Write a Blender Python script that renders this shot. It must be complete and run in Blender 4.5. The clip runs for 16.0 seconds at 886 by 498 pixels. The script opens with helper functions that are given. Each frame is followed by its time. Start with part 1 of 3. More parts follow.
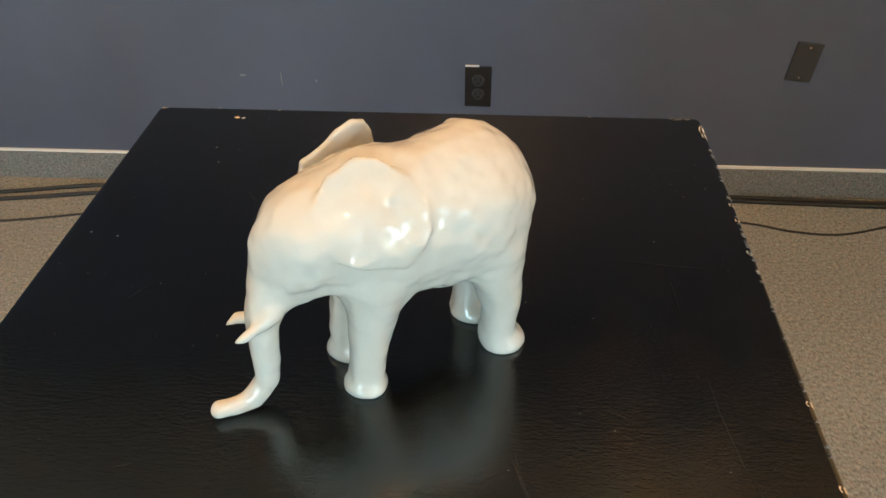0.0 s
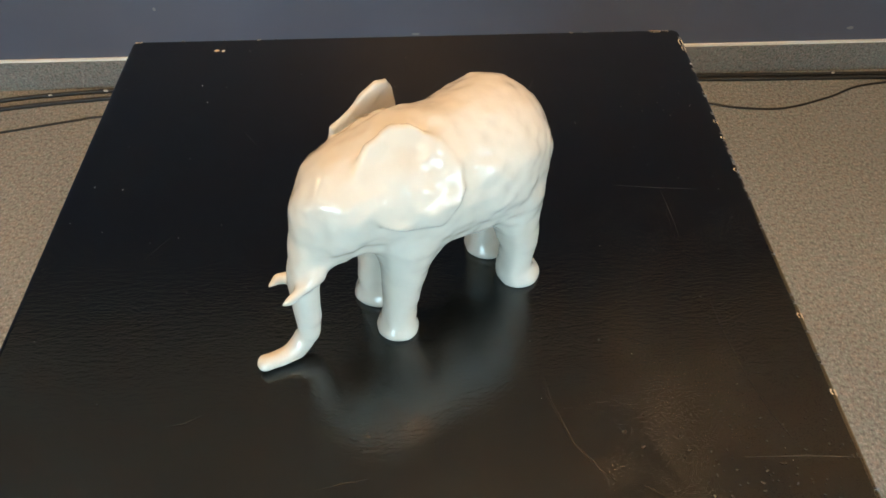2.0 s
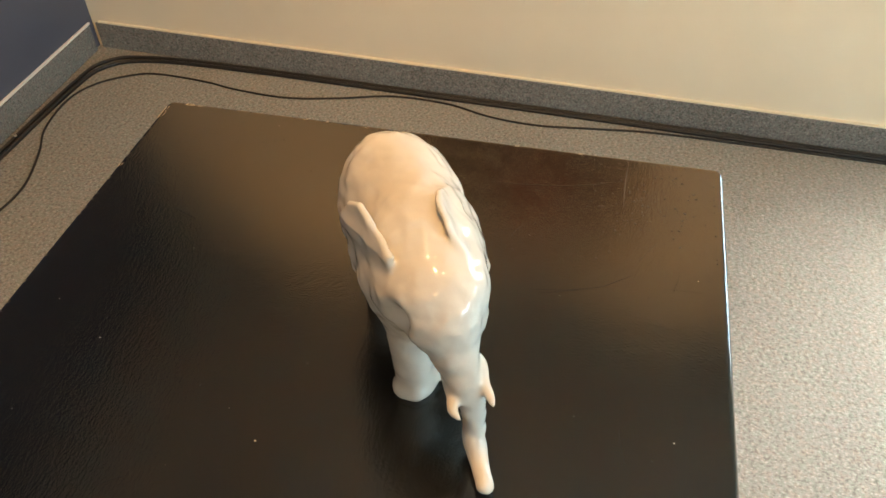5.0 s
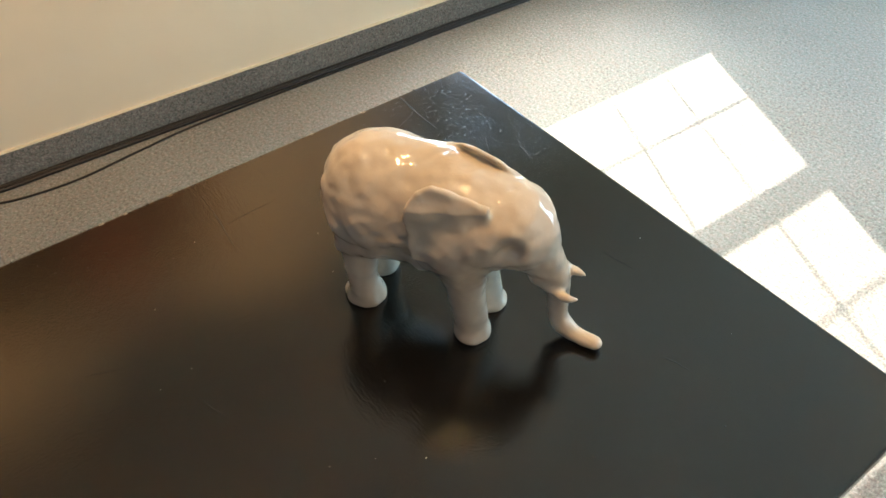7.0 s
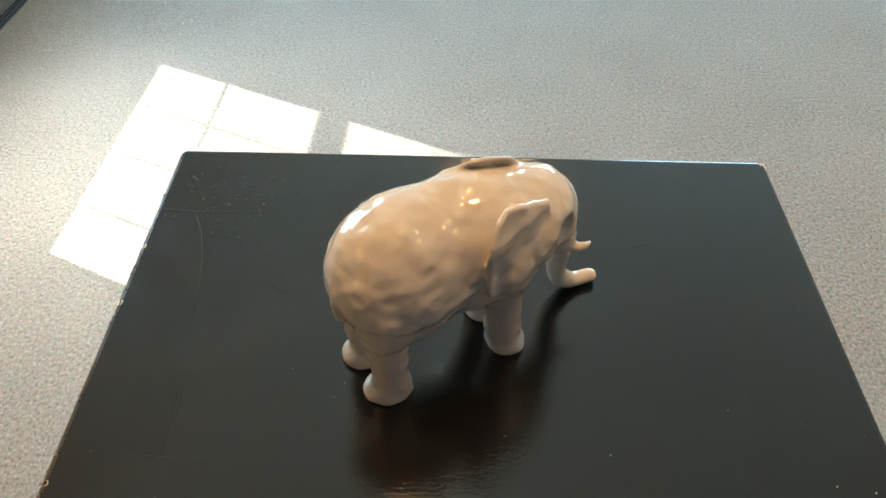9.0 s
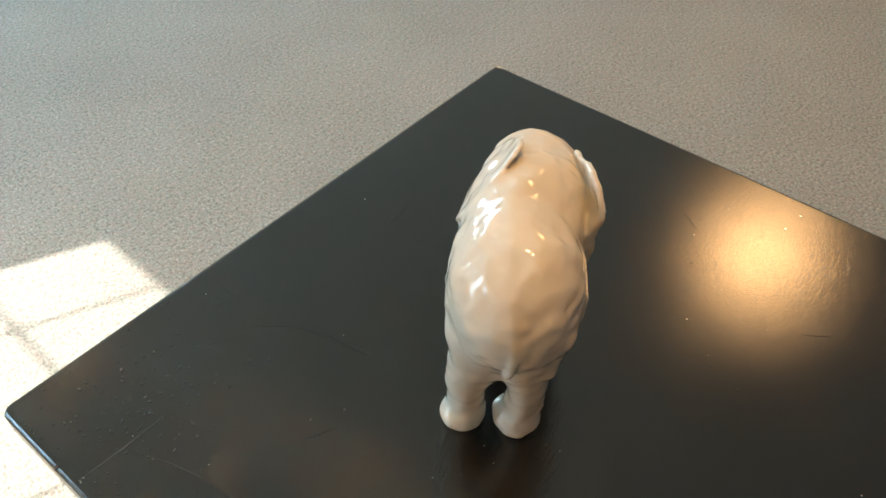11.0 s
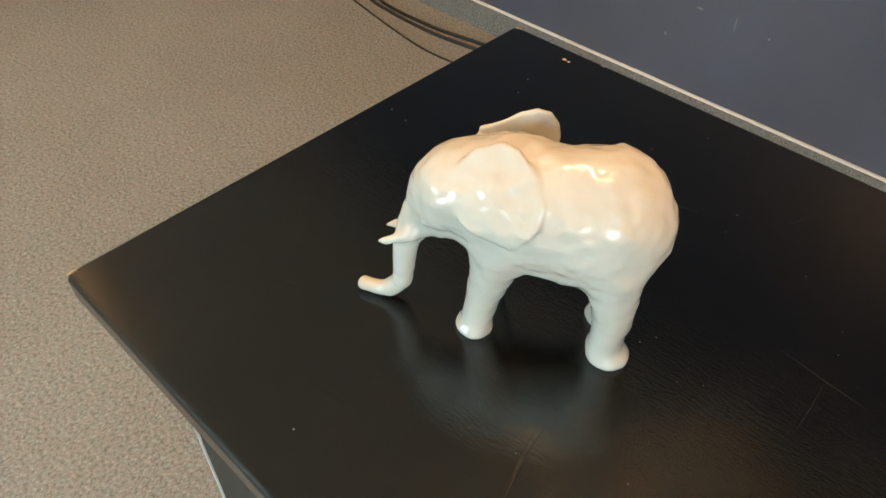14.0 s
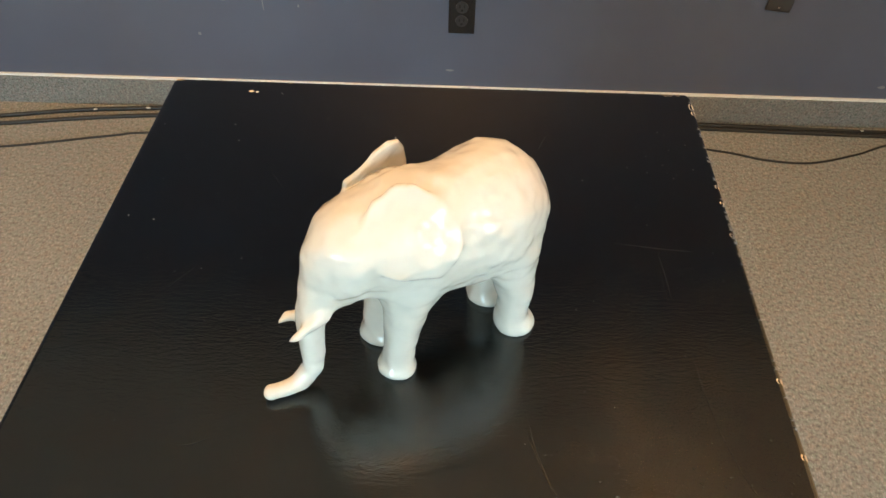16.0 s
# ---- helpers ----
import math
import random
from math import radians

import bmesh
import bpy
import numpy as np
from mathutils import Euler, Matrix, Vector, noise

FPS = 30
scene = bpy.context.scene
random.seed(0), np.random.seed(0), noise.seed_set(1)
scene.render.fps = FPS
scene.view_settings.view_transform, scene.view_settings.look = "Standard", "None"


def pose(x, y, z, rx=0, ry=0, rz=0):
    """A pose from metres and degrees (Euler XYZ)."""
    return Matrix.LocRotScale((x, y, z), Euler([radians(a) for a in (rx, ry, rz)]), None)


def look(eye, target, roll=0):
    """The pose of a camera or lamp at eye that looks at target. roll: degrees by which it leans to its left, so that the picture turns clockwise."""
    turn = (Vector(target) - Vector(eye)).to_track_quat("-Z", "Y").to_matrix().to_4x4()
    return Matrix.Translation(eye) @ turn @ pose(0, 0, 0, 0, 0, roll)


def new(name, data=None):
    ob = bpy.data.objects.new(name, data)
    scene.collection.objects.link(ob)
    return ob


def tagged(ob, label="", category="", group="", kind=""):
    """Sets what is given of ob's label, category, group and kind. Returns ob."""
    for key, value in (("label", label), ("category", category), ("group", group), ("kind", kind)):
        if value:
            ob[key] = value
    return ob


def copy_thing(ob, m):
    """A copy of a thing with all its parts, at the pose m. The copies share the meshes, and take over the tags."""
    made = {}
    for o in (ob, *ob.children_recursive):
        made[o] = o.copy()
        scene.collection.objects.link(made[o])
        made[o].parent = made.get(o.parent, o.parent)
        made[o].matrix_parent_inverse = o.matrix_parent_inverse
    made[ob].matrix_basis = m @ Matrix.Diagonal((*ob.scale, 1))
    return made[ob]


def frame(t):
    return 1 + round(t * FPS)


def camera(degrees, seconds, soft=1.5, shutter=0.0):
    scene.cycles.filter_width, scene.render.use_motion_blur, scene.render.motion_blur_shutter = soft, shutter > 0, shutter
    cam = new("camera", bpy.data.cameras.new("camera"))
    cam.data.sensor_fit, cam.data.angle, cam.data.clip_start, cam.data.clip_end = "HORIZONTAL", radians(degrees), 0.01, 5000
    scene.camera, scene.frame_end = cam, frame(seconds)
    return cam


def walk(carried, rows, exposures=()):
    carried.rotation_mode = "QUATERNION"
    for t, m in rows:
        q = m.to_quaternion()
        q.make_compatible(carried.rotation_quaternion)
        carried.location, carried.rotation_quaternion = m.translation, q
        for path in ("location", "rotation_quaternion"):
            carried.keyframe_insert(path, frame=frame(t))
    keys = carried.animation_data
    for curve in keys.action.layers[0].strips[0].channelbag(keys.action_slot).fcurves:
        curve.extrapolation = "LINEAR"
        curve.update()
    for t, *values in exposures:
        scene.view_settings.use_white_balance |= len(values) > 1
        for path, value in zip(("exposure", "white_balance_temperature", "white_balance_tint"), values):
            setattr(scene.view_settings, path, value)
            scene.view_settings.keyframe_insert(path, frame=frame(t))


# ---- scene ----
cam = camera(60.0, 16.0)
PATH = [
    (0, (0.063, -0.385, 1.247), (-0.053, 1.178, 0.003), -0.4),
    (0.5, (0.066, -0.359, 1.286), (-0.023, 1.053, -0.128), 0.1),
    (1, (0.062, -0.353, 1.287), (-0.002, 1.037, -0.149), 0.5),
    (1.5, (0.053, -0.35, 1.287), (-0.014, 1.023, -0.165), 0.1),
    (2, (0.014, -0.375, 1.292), (0.053, 0.977, -0.181), 0.0),
    (2.5, (-0.034, -0.369, 1.296), (0.229, 0.941, -0.192), 0.6),
    (3, (-0.095, -0.335, 1.309), (0.441, 0.848, -0.212), 1.9),
    (5.3, (-0.315, -0.079, 1.319), (1.1, 0.041, -0.09), -1.0),
    (5.5, (-0.318, -0.036, 1.322), (1.068, -0.072, -0.119), -0.3),
    (6, (-0.349, 0.053, 1.332), (0.991, -0.294, -0.112), -2.2),
    (6.5, (-0.336, 0.109, 1.332), (0.927, -0.509, -0.09), -1.8),
    (7, (-0.284, 0.172, 1.334), (0.837, -0.673, -0.09), -0.3),
    (7.5, (-0.213, 0.225, 1.336), (0.694, -0.842, -0.093), -0.1),
    (8, (-0.143, 0.286, 1.326), (0.444, -0.987, -0.1), -0.9),
    (8.5, (-0.074, 0.303, 1.324), (0.212, -1.079, -0.093), 0.3),
    (8.7, (-0.039, 0.295, 1.318), (0.144, -1.109, -0.094), 0.5),
    (11, (0.284, 0.111, 1.31), (-0.804, -0.757, -0.127), 1.1),
    (11.5, (0.303, 0.046, 1.314), (-0.97, -0.513, -0.124), 2.5),
    (12, (0.35, -0.037, 1.31), (-1.033, -0.246, -0.12), 2.4),
    (12.5, (0.345, -0.117, 1.302), (-1.058, 0.008, -0.119), 1.5),
    (13, (0.294, -0.194, 1.309), (-1.064, 0.24, -0.093), 1.0),
    (13.5, (0.254, -0.257, 1.311), (-0.982, 0.461, -0.087), 0.1),
    (14, (0.214, -0.337, 1.309), (-0.776, 0.677, -0.102), -0.0),
    (14.5, (0.13, -0.356, 1.305), (-0.548, 0.909, -0.088), 0.7),
    (15, (0.072, -0.362, 1.32), (-0.316, 1.029, -0.065), -0.0),
    (15.5, (0.034, -0.376, 1.319), (-0.139, 1.041, -0.081), -0.6),
    (16, (0.03, -0.388, 1.327), (-0.002, 1.014, -0.099), 1.5),
]
# seconds, stops, kelvin, tint: the clip's camera warms and cools its picture as it goes round
EXPOSURES = ((0, 1.5, 7350, 9.5), (0.7, 1.5, 6950, 8), (2.0, 1.6, 7000, 8.5), (3.0, 1.75, 7100, 9), (5.5, 1.65, 7250, 10), (7.0, 1.5, 6950, 10), (8.5, 1.45, 6900, 10), (11.0, 1.4, 7050, 9.5),
             (12.5, 1.55, 7250, 9), (13.4, 1.5, 7550, 9), (14.0, 1.5, 7650, 9), (14.4, 1.6, 7100, 8.5), (15.0, 1.7, 7000, 8.5), (16.0, 1.8, 7350, 9))
walk(cam, [(t, look(eye, target, roll)) for t, eye, target, roll in PATH], exposures=EXPOSURES)

# ---- world, sun, lights ----
world = bpy.data.worlds.new("world")
scene.world = world
world.use_nodes = True
wn = world.node_tree
sky = wn.nodes.new("ShaderNodeTexSky")
sky.sky_type, sky.sun_disc = "NISHITA", False
SUN_EL, SUN_AZ = radians(45.0), math.atan2(-0.419, 0.908)      # the sun stands east-south-east
sky.sun_elevation, sky.sun_rotation = SUN_EL, math.pi / 2 - SUN_AZ
wn.links.new(sky.outputs["Color"], wn.nodes["Background"].inputs["Color"])
wn.nodes["Background"].inputs["Strength"].default_value = 0.15

sun = new("sun", bpy.data.lights.new("sun", "SUN"))
sun.data.energy, sun.data.angle, sun.data.color = 5.0, radians(0.5), (1.0, 0.94, 0.84)
to_sun = Vector((math.cos(SUN_EL) * math.cos(SUN_AZ), math.cos(SUN_EL) * math.sin(SUN_AZ), math.sin(SUN_EL)))
sun.matrix_world = look(to_sun * 20, (0, 0, 0))

E_X, N_Y, W_X, S_Y, CEIL = 1.63, 1.485, -5.6, -5.2, 2.9
WIN_Y0, WIN_Y1, WIN_Z0, WIN_Z1 = -2.148, -1.295, 0.69, 1.99
ADDED_WIN2 = -2.3                                     # the added, unseen second window stands this far along the same wall
# area lamps stand in for sky light; the shifted one is unseen fill
for shift, power in ((0.0, 17.0), (ADDED_WIN2, 38.0)):
    window_sky = new("window_sky", bpy.data.lights.new("window_sky", "AREA"))
    window_sky.data.shape, window_sky.data.size, window_sky.data.size_y = "RECTANGLE", WIN_Z1 - WIN_Z0, WIN_Y1 - WIN_Y0
    window_sky.data.energy, window_sky.data.color = power, (0.36, 0.69, 1.0)
    wc = Vector((E_X + 0.12, (WIN_Y0 + WIN_Y1) / 2 + shift, (WIN_Z0 + WIN_Z1) / 2))
    window_sky.matrix_world = look(wc + Vector((0.035 * shift, 0, 0)), wc + Vector((0.035 * shift - 1, 0, -0.2)))
ADDED_WIN_S = (-3.2, -1.2, 0.8, 2.1)                    # wide south window, unseen and added for daylight fill: x from, x to, z from, z to
# area lamp added in that opening as daylight fill from the south
south_sky = new("south_sky", bpy.data.lights.new("south_sky", "AREA"))
south_sky.data.shape, south_sky.data.size, south_sky.data.size_y = "RECTANGLE", ADDED_WIN_S[1] - ADDED_WIN_S[0], ADDED_WIN_S[3] - ADDED_WIN_S[2]
south_sky.data.energy, south_sky.data.color = 57.0, (0.40, 0.72, 1.0)
south_sky.matrix_world = look(((ADDED_WIN_S[0] + ADDED_WIN_S[1]) / 2, S_Y - 0.1, (ADDED_WIN_S[2] + ADDED_WIN_S[3]) / 2), ((ADDED_WIN_S[0] + ADDED_WIN_S[1]) / 2, S_Y + 0.9, (ADDED_WIN_S[2] + ADDED_WIN_S[3]) / 2 - 0.2))

# x, y, power, cone, aim; the two beyond x -4 are added fill
SPOTS = [(-2.26, -0.24, 22, 2.3, None), (-0.19, -2.5, 8, 2.3, None), (0.12, 0.10, 16, 2.5, None), (-0.16, -0.04, 16, 2.5, None), (0.05, -0.28, 8, 2.5, None), (-4.3, 0.3, 27, 2.4, None), (-4.2, -2.6, 24, 2.4, None),
         (0.72, 0.62, 33, 1.45, (1.67, 0.62, 2.05)), (0.72, -0.48, 36, 1.15, (1.64, -0.48, 2.05))]

# ---- materials ----
def material(name, rough=0.5, base=(0.5, 0.5, 0.5), metallic=0.0, spec=0.5, coat=0.0, coat_rough=0.05):
    m = bpy.data.materials.new(name)
    m.use_nodes = True
    b = m.node_tree.nodes["Principled BSDF"]
    b.inputs["Base Color"].default_value = (*base, 1)
    b.inputs["Roughness"].default_value = rough
    b.inputs["Metallic"].default_value = metallic
    b.inputs["Specular IOR Level"].default_value = spec
    b.inputs["Coat Weight"].default_value, b.inputs["Coat Roughness"].default_value = coat, coat_rough
    return m, m.node_tree, b


def add_noise(nt, scale, detail=4.0, rough=0.55, stretch=(1, 1, 1), where="Object"):
    tc, mp, n = nt.nodes.new("ShaderNodeTexCoord"), nt.nodes.new("ShaderNodeMapping"), nt.nodes.new("ShaderNodeTexNoise")
    mp.inputs["Scale"].default_value = stretch
    n.inputs["Scale"].default_value, n.inputs["Detail"].default_value, n.inputs["Roughness"].default_value = scale, detail, rough
    nt.links.new(tc.outputs[where], mp.inputs["Vector"])
    nt.links.new(mp.outputs["Vector"], n.inputs["Vector"])
    return n.outputs["Fac"]


def ramp(nt, fac, *stops):
    r = nt.nodes.new("ShaderNodeValToRGB")
    while len(r.color_ramp.elements) < len(stops):
        r.color_ramp.elements.new(0.5)
    for e, (p, c) in zip(r.color_ramp.elements, stops):
        e.position, e.color = p, (*c, 1)
    nt.links.new(fac, r.inputs["Fac"])
    return r.outputs["Color"]


def mix(nt, fac, a, b, mode="MIX"):
    m = nt.nodes.new("ShaderNodeMix")
    m.data_type, m.blend_type = "RGBA", mode
    for socket, v in ((m.inputs[0], fac), (m.inputs[6], a), (m.inputs[7], b)):
        if isinstance(v, (int, float)):
            socket.default_value = v
        elif isinstance(v, tuple):
            socket.default_value = (*v, 1)
        else:
            nt.links.new(v, socket)
    return m.outputs[2]


def bumped(nt, b, height, strength, distance, before=None):
    n = nt.nodes.new("ShaderNodeBump")
    n.inputs["Strength"].default_value, n.inputs["Distance"].default_value = strength, distance
    nt.links.new(height, n.inputs["Height"])
    if before:
        nt.links.new(before, n.inputs["Normal"])
    nt.links.new(n.outputs["Normal"], b.inputs["Normal"])
    return n.outputs["Normal"]


def carpet(name, light, dark, coarse=1.0):
    """Loop pile: small tufts in several greys and faint warm and green yarns, with shallow relief."""
    m, nt, b = material(name, 1.0, spec=0.0)
    tuft = add_noise(nt, 115 * coarse, 2, 0.6)
    loop = add_noise(nt, 240 * coarse, 2, 0.6, (1.0, 0.55, 1.0))
    yarn, patch = add_noise(nt, 60 * coarse, 3, 0.7), add_noise(nt, 2.2, 4)
    mid = tuple(0.5 * (p + q) for p, q in zip(light, dark))
    c = ramp(nt, tuft, (0.33, dark), (0.47, mid), (0.56, mid), (0.70, light))
    c = mix(nt, ramp(nt, loop, (0.36, (0.5,) * 3), (0.48, (0, 0, 0))), c, tuple(0.7 * v for v in dark))
    c = mix(nt, ramp(nt, loop, (0.58, (0, 0, 0)), (0.70, (0.7,) * 3)), c, tuple(1.3 * v for v in light))
    tint = ramp(nt, yarn, (0.38, (0.42, 0.50, 0.46)), (0.5, (0.5, 0.5, 0.5)), (0.62, (0.58, 0.49, 0.45)))
    c = mix(nt, 0.55, c, tint, "OVERLAY")
    c = mix(nt, 0.14, c, ramp(nt, patch, (0.3, dark), (0.7, light)))
    nt.links.new(c, b.inputs["Base Color"])
    n = bumped(nt, b, tuft, 0.3, 0.003)
    bumped(nt, b, loop, 0.3, 0.0015, n)
    return m


CARPET = carpet("carpet", (0.41, 0.405, 0.387), (0.172, 0.168, 0.16))
COVE = carpet("carpet_base", (0.31, 0.305, 0.285), (0.10, 0.098, 0.092), 1.4)


def paint(name, base, rough, spots=0.06):
    m, nt, b = material(name, rough, base)
    nap, cloud = add_noise(nt, 260, 3), add_noise(nt, 1.7, 4)
    c = mix(nt, ramp(nt, cloud, (0.3, (0, 0, 0)), (0.7, (1, 1, 1))), tuple(v * (1 - spots) for v in base), tuple(v * (1 + spots) for v in base))
    nt.links.new(c, b.inputs["Base Color"])
    nt.links.new(ramp(nt, cloud, (0.2, (rough * 0.85,) * 3), (0.8, (rough * 1.12,) * 3)), b.inputs["Roughness"])
    bumped(nt, b, nap, 0.25, 0.0008)
    return m


BLUE_WALL = paint("dark_blue_paint", (0.085, 0.097, 0.135), 0.42, 0.1)
CREAM_WALL = paint("cream_paint", (0.78, 0.69, 0.52), 0.55)
GREY_WALL = paint("pale_wall_paint", (0.74, 0.71, 0.66), 0.6)
CEILING = paint("ceiling_paint", (0.85, 0.77, 0.64), 0.8)
TRIM = paint("white_trim_paint", (0.78, 0.76, 0.72), 0.4)
FRAME = paint("window_paint", (0.75, 0.75, 0.73), 0.35)


TOP = 0.90


def black_top():
    m, nt, b = material("black_painted_board", 0.15, (0.012, 0.011, 0.010), spec=0.86)
    brush = add_noise(nt, 400, 3, 0.6, (0.32, 1.0, 1.0))       # strokes of the brush run east-west
    stipple = add_noise(nt, 620, 2, 0.6)
    lump = add_noise(nt, 42, 4, 0.6)
    wear = add_noise(nt, 6, 5, 0.6)
    dust = add_noise(nt, 900, 2, 0.6)
    nt.links.new(ramp(nt, wear, (0.3, (0.11,) * 3), (0.7, (0.18,) * 3)), b.inputs["Roughness"])
    nt.links.new(mix(nt, ramp(nt, dust, (0.72, (0, 0, 0)), (0.82, (0.35, 0.35, 0.35))), (0.0016, 0.0014, 0.0012), (0.012, 0.011, 0.010)), b.inputs["Base Color"])
    n = bumped(nt, b, lump, 0.06, 0.0005)
    n = bumped(nt, b, brush, 0.32, 0.0003, n)
    n = bumped(nt, b, stipple, 0.42, 0.0002, n)
    # the south-east corner and the east side are rubbed and pitted
    tc, mp, ball = nt.nodes.new("ShaderNodeTexCoord"), nt.nodes.new("ShaderNodeMapping"), nt.nodes.new("ShaderNodeTexGradient")
    ball.gradient_type = "SPHERICAL"
    mp.inputs["Location"].default_value, mp.inputs["Scale"].default_value = (-0.205 * 7.5, 0.14 * 4.6, -TOP * 4), (7.5, 4.6, 4)
    nt.links.new(tc.outputs["Object"], mp.inputs["Vector"])
    nt.links.new(mp.outputs["Vector"], ball.inputs["Vector"])
    pits = ramp(nt, add_noise(nt, 1250, 2, 0.6, (0.5, 1.0, 1.0)), (0.58, (0, 0, 0)), (0.68, (1, 1, 1)))
    worn = ramp(nt, add_noise(nt, 34, 3), (0.40, (0, 0, 0)), (0.58, (1, 1, 1)))
    zone = mix(nt, 1.0, ramp(nt, ball.outputs["Fac"], (0.0, (0, 0, 0)), (0.4, (1, 1, 1))), worn, "MULTIPLY")
    bumped(nt, b, mix(nt, 1.0, pits, zone, "MULTIPLY"), 0.3, 0.0003, n)
    return m


BLACK_TOP = black_top()
BLACK_SIDE = paint("black_side_paint", (0.012, 0.011, 0.010), 0.62, 0.2)
PALE_EDGE = paint("pale_worn_edge", (0.5, 0.49, 0.46), 0.5, 0.3)
WORN = paint("worn_edge", (0.20, 0.19, 0.18), 0.6, 0.3)
SCRATCH = material("scratch", 0.36, (0.013, 0.013, 0.014), spec=1.0)[0]
SCUFF = material("scuff", 0.34, (0.005, 0.005, 0.0055), spec=0.9)[0]
CHIP = paint("bare_chipped_wood", (0.62, 0.50, 0.36), 0.7, 0.2)
SPECK = material("white_speck", 0.7, (0.55, 0.53, 0.48))[0]


def glaze():
    m, nt, b = material("glazed_ceramic", 0.03, (0.6, 0.56, 0.5), spec=0.6)
    lump, cloud, pin = add_noise(nt, 55, 3, 0.5), add_noise(nt, 22, 4), add_noise(nt, 700, 2)
    c = ramp(nt, cloud, (0.3, (0.55, 0.51, 0.435)), (0.7, (0.605, 0.57, 0.50)))
    c = mix(nt, ramp(nt, pin, (0.73, (0, 0, 0)), (0.80, (0.5, 0.5, 0.5))), c, (0.45, 0.38, 0.30))
    nt.links.new(c, b.inputs["Base Color"])
    n = bumped(nt, b, lump, 0.3, 0.0018)
    bumped(nt, b, add_noise(nt, 190, 2, 0.5), 0.16, 0.0006, n)
    return m


CERAMIC = glaze()
WALL_SCUFF = material("pale_scuff", 0.6, (0.22, 0.22, 0.23))[0]
CABLE = material("black_cable_rubber", 0.5, (0.015, 0.014, 0.013))[0]
OUTLET = material("black_plastic", 0.25, (0.012, 0.012, 0.013))[0]
OUTLET_FACE = material("dark_plastic_face", 0.35, (0.025, 0.025, 0.027))[0]
PLATE = paint("painted_plate", (0.035, 0.034, 0.034), 0.3, 0.1)
METAL = material("steel", 0.25, (0.6, 0.58, 0.55), 1.0)[0]
DARK_METAL = material("dark_metal", 0.4, (0.03, 0.03, 0.03), 0.6)[0]
ART, at, ab = material("abstract_paint", 0.5, (0.05, 0.04, 0.035))
at.links.new(ramp(at, add_noise(at, 2.6, 3, 0.5), (0.42, (0.03, 0.025, 0.022)), (0.50, (0.10, 0.05, 0.035)), (0.58, (0.42, 0.09, 0.05))), ab.inputs["Base Color"])
GLASS, gt, gb = material("window_glass", 0.0, (1, 1, 1))
gb.inputs["Transmission Weight"].default_value = 1.0
LAMP, lt, lb = material("lamp_lens", 0.3, (1, 0.9, 0.75))
lb.inputs["Emission Color"].default_value = (1.0, 0.68, 0.36, 1)
lb.inputs["Emission Strength"].default_value = 25.0


# ---- building helpers ----
def mesh_of(bm, name, mat, smooth=False):
    me = bpy.data.meshes.new(name)
    bm.to_mesh(me)
    bm.free()
    me.materials.append(mat)
    if smooth:
        me.shade_smooth()
    return me


def part(name, bm, mat, parent=None, label="", smooth=False):
    ob = new(name, mesh_of(bm, name, mat, smooth))
    if parent:
        ob.parent = parent
    if label:
        ob["label"] = label
    return ob


def box(x0, x1, y0, y1, z0, z1, bevel=0.0, seg=2, bm=None):
    bm = bm or bmesh.new()
    r = bmesh.ops.create_cube(bm, size=1, matrix=Matrix.LocRotScale(((x0 + x1) / 2, (y0 + y1) / 2, (z0 + z1) / 2), None, (x1 - x0, y1 - y0, z1 - z0)))
    if bevel:
        es = list({e for v in r["verts"] for e in v.link_edges})
        bmesh.ops.bevel(bm, geom=es, offset=bevel, segments=seg, affect="EDGES", profile=0.6)
    return bm


def tube(points, radius, sides=8, bm=None):
    """A round tube along smooth points."""
    bm = bm or bmesh.new()
    pts = [Vector(p) for p in points]
    fine = []
    for i in range(len(pts) - 1):
        p0, p1, p2, p3 = pts[max(i - 1, 0)], pts[i], pts[i + 1], pts[min(i + 2, len(pts) - 1)]
        for k in range(8):
            u = k / 8
            fine.append(0.5 * ((2 * p1) + (p2 - p0) * u + (2 * p0 - 5 * p1 + 4 * p2 - p3) * u * u + (3 * p1 - p0 - 3 * p2 + p3) * u ** 3))
    fine.append(pts[-1])
    rings = []
    for i, p in enumerate(fine):
        d = (fine[min(i + 1, len(fine) - 1)] - fine[max(i - 1, 0)]).normalized()
        side = d.cross(Vector((0, 0, 1)))
        side = side.normalized() if side.length > 1e-4 else Vector((1, 0, 0))
        up = side.cross(d)
        rings.append([bm.verts.new(p + radius * (math.cos(a) * side + math.sin(a) * up)) for a in (2 * math.pi * k / sides for k in range(sides))])
    for a, b in zip(rings, rings[1:]):
        for k in range(sides):
            bm.faces.new((a[k], a[(k + 1) % sides], b[(k + 1) % sides], b[k]))
    bm.faces.new(rings[0][::-1]), bm.faces.new(rings[-1])
    return bm


def thing(name, at, label, category, group="", kind=""):
    ob = new(name)
    ob.location = at
    ob.empty_display_size = 0.05
    return tagged(ob, label, category, group, kind)


# ---- room ----
TH = 0.06
tagged(part("floor", box(W_X - 0.3, E_X + 0.3, S_Y - 0.1, N_Y + 0.3, -0.1, 0), CARPET), "grey-brown flecked loop-pile carpet floor", "floor", kind="structure")
tagged(part("ceiling", box(W_X - 0.3, E_X + 0.3, S_Y - 0.1, N_Y + 0.3, CEIL, CEIL + 0.1), CEILING), "plain warm off-white painted ceiling", "ceiling", kind="structure")
tagged(part("wall_north", box(W_X - 0.1, E_X + 0.2, N_Y, N_Y + TH, 0, CEIL), BLUE_WALL), "dark slate-blue painted wall with small scuffs", "wall", kind="structure")
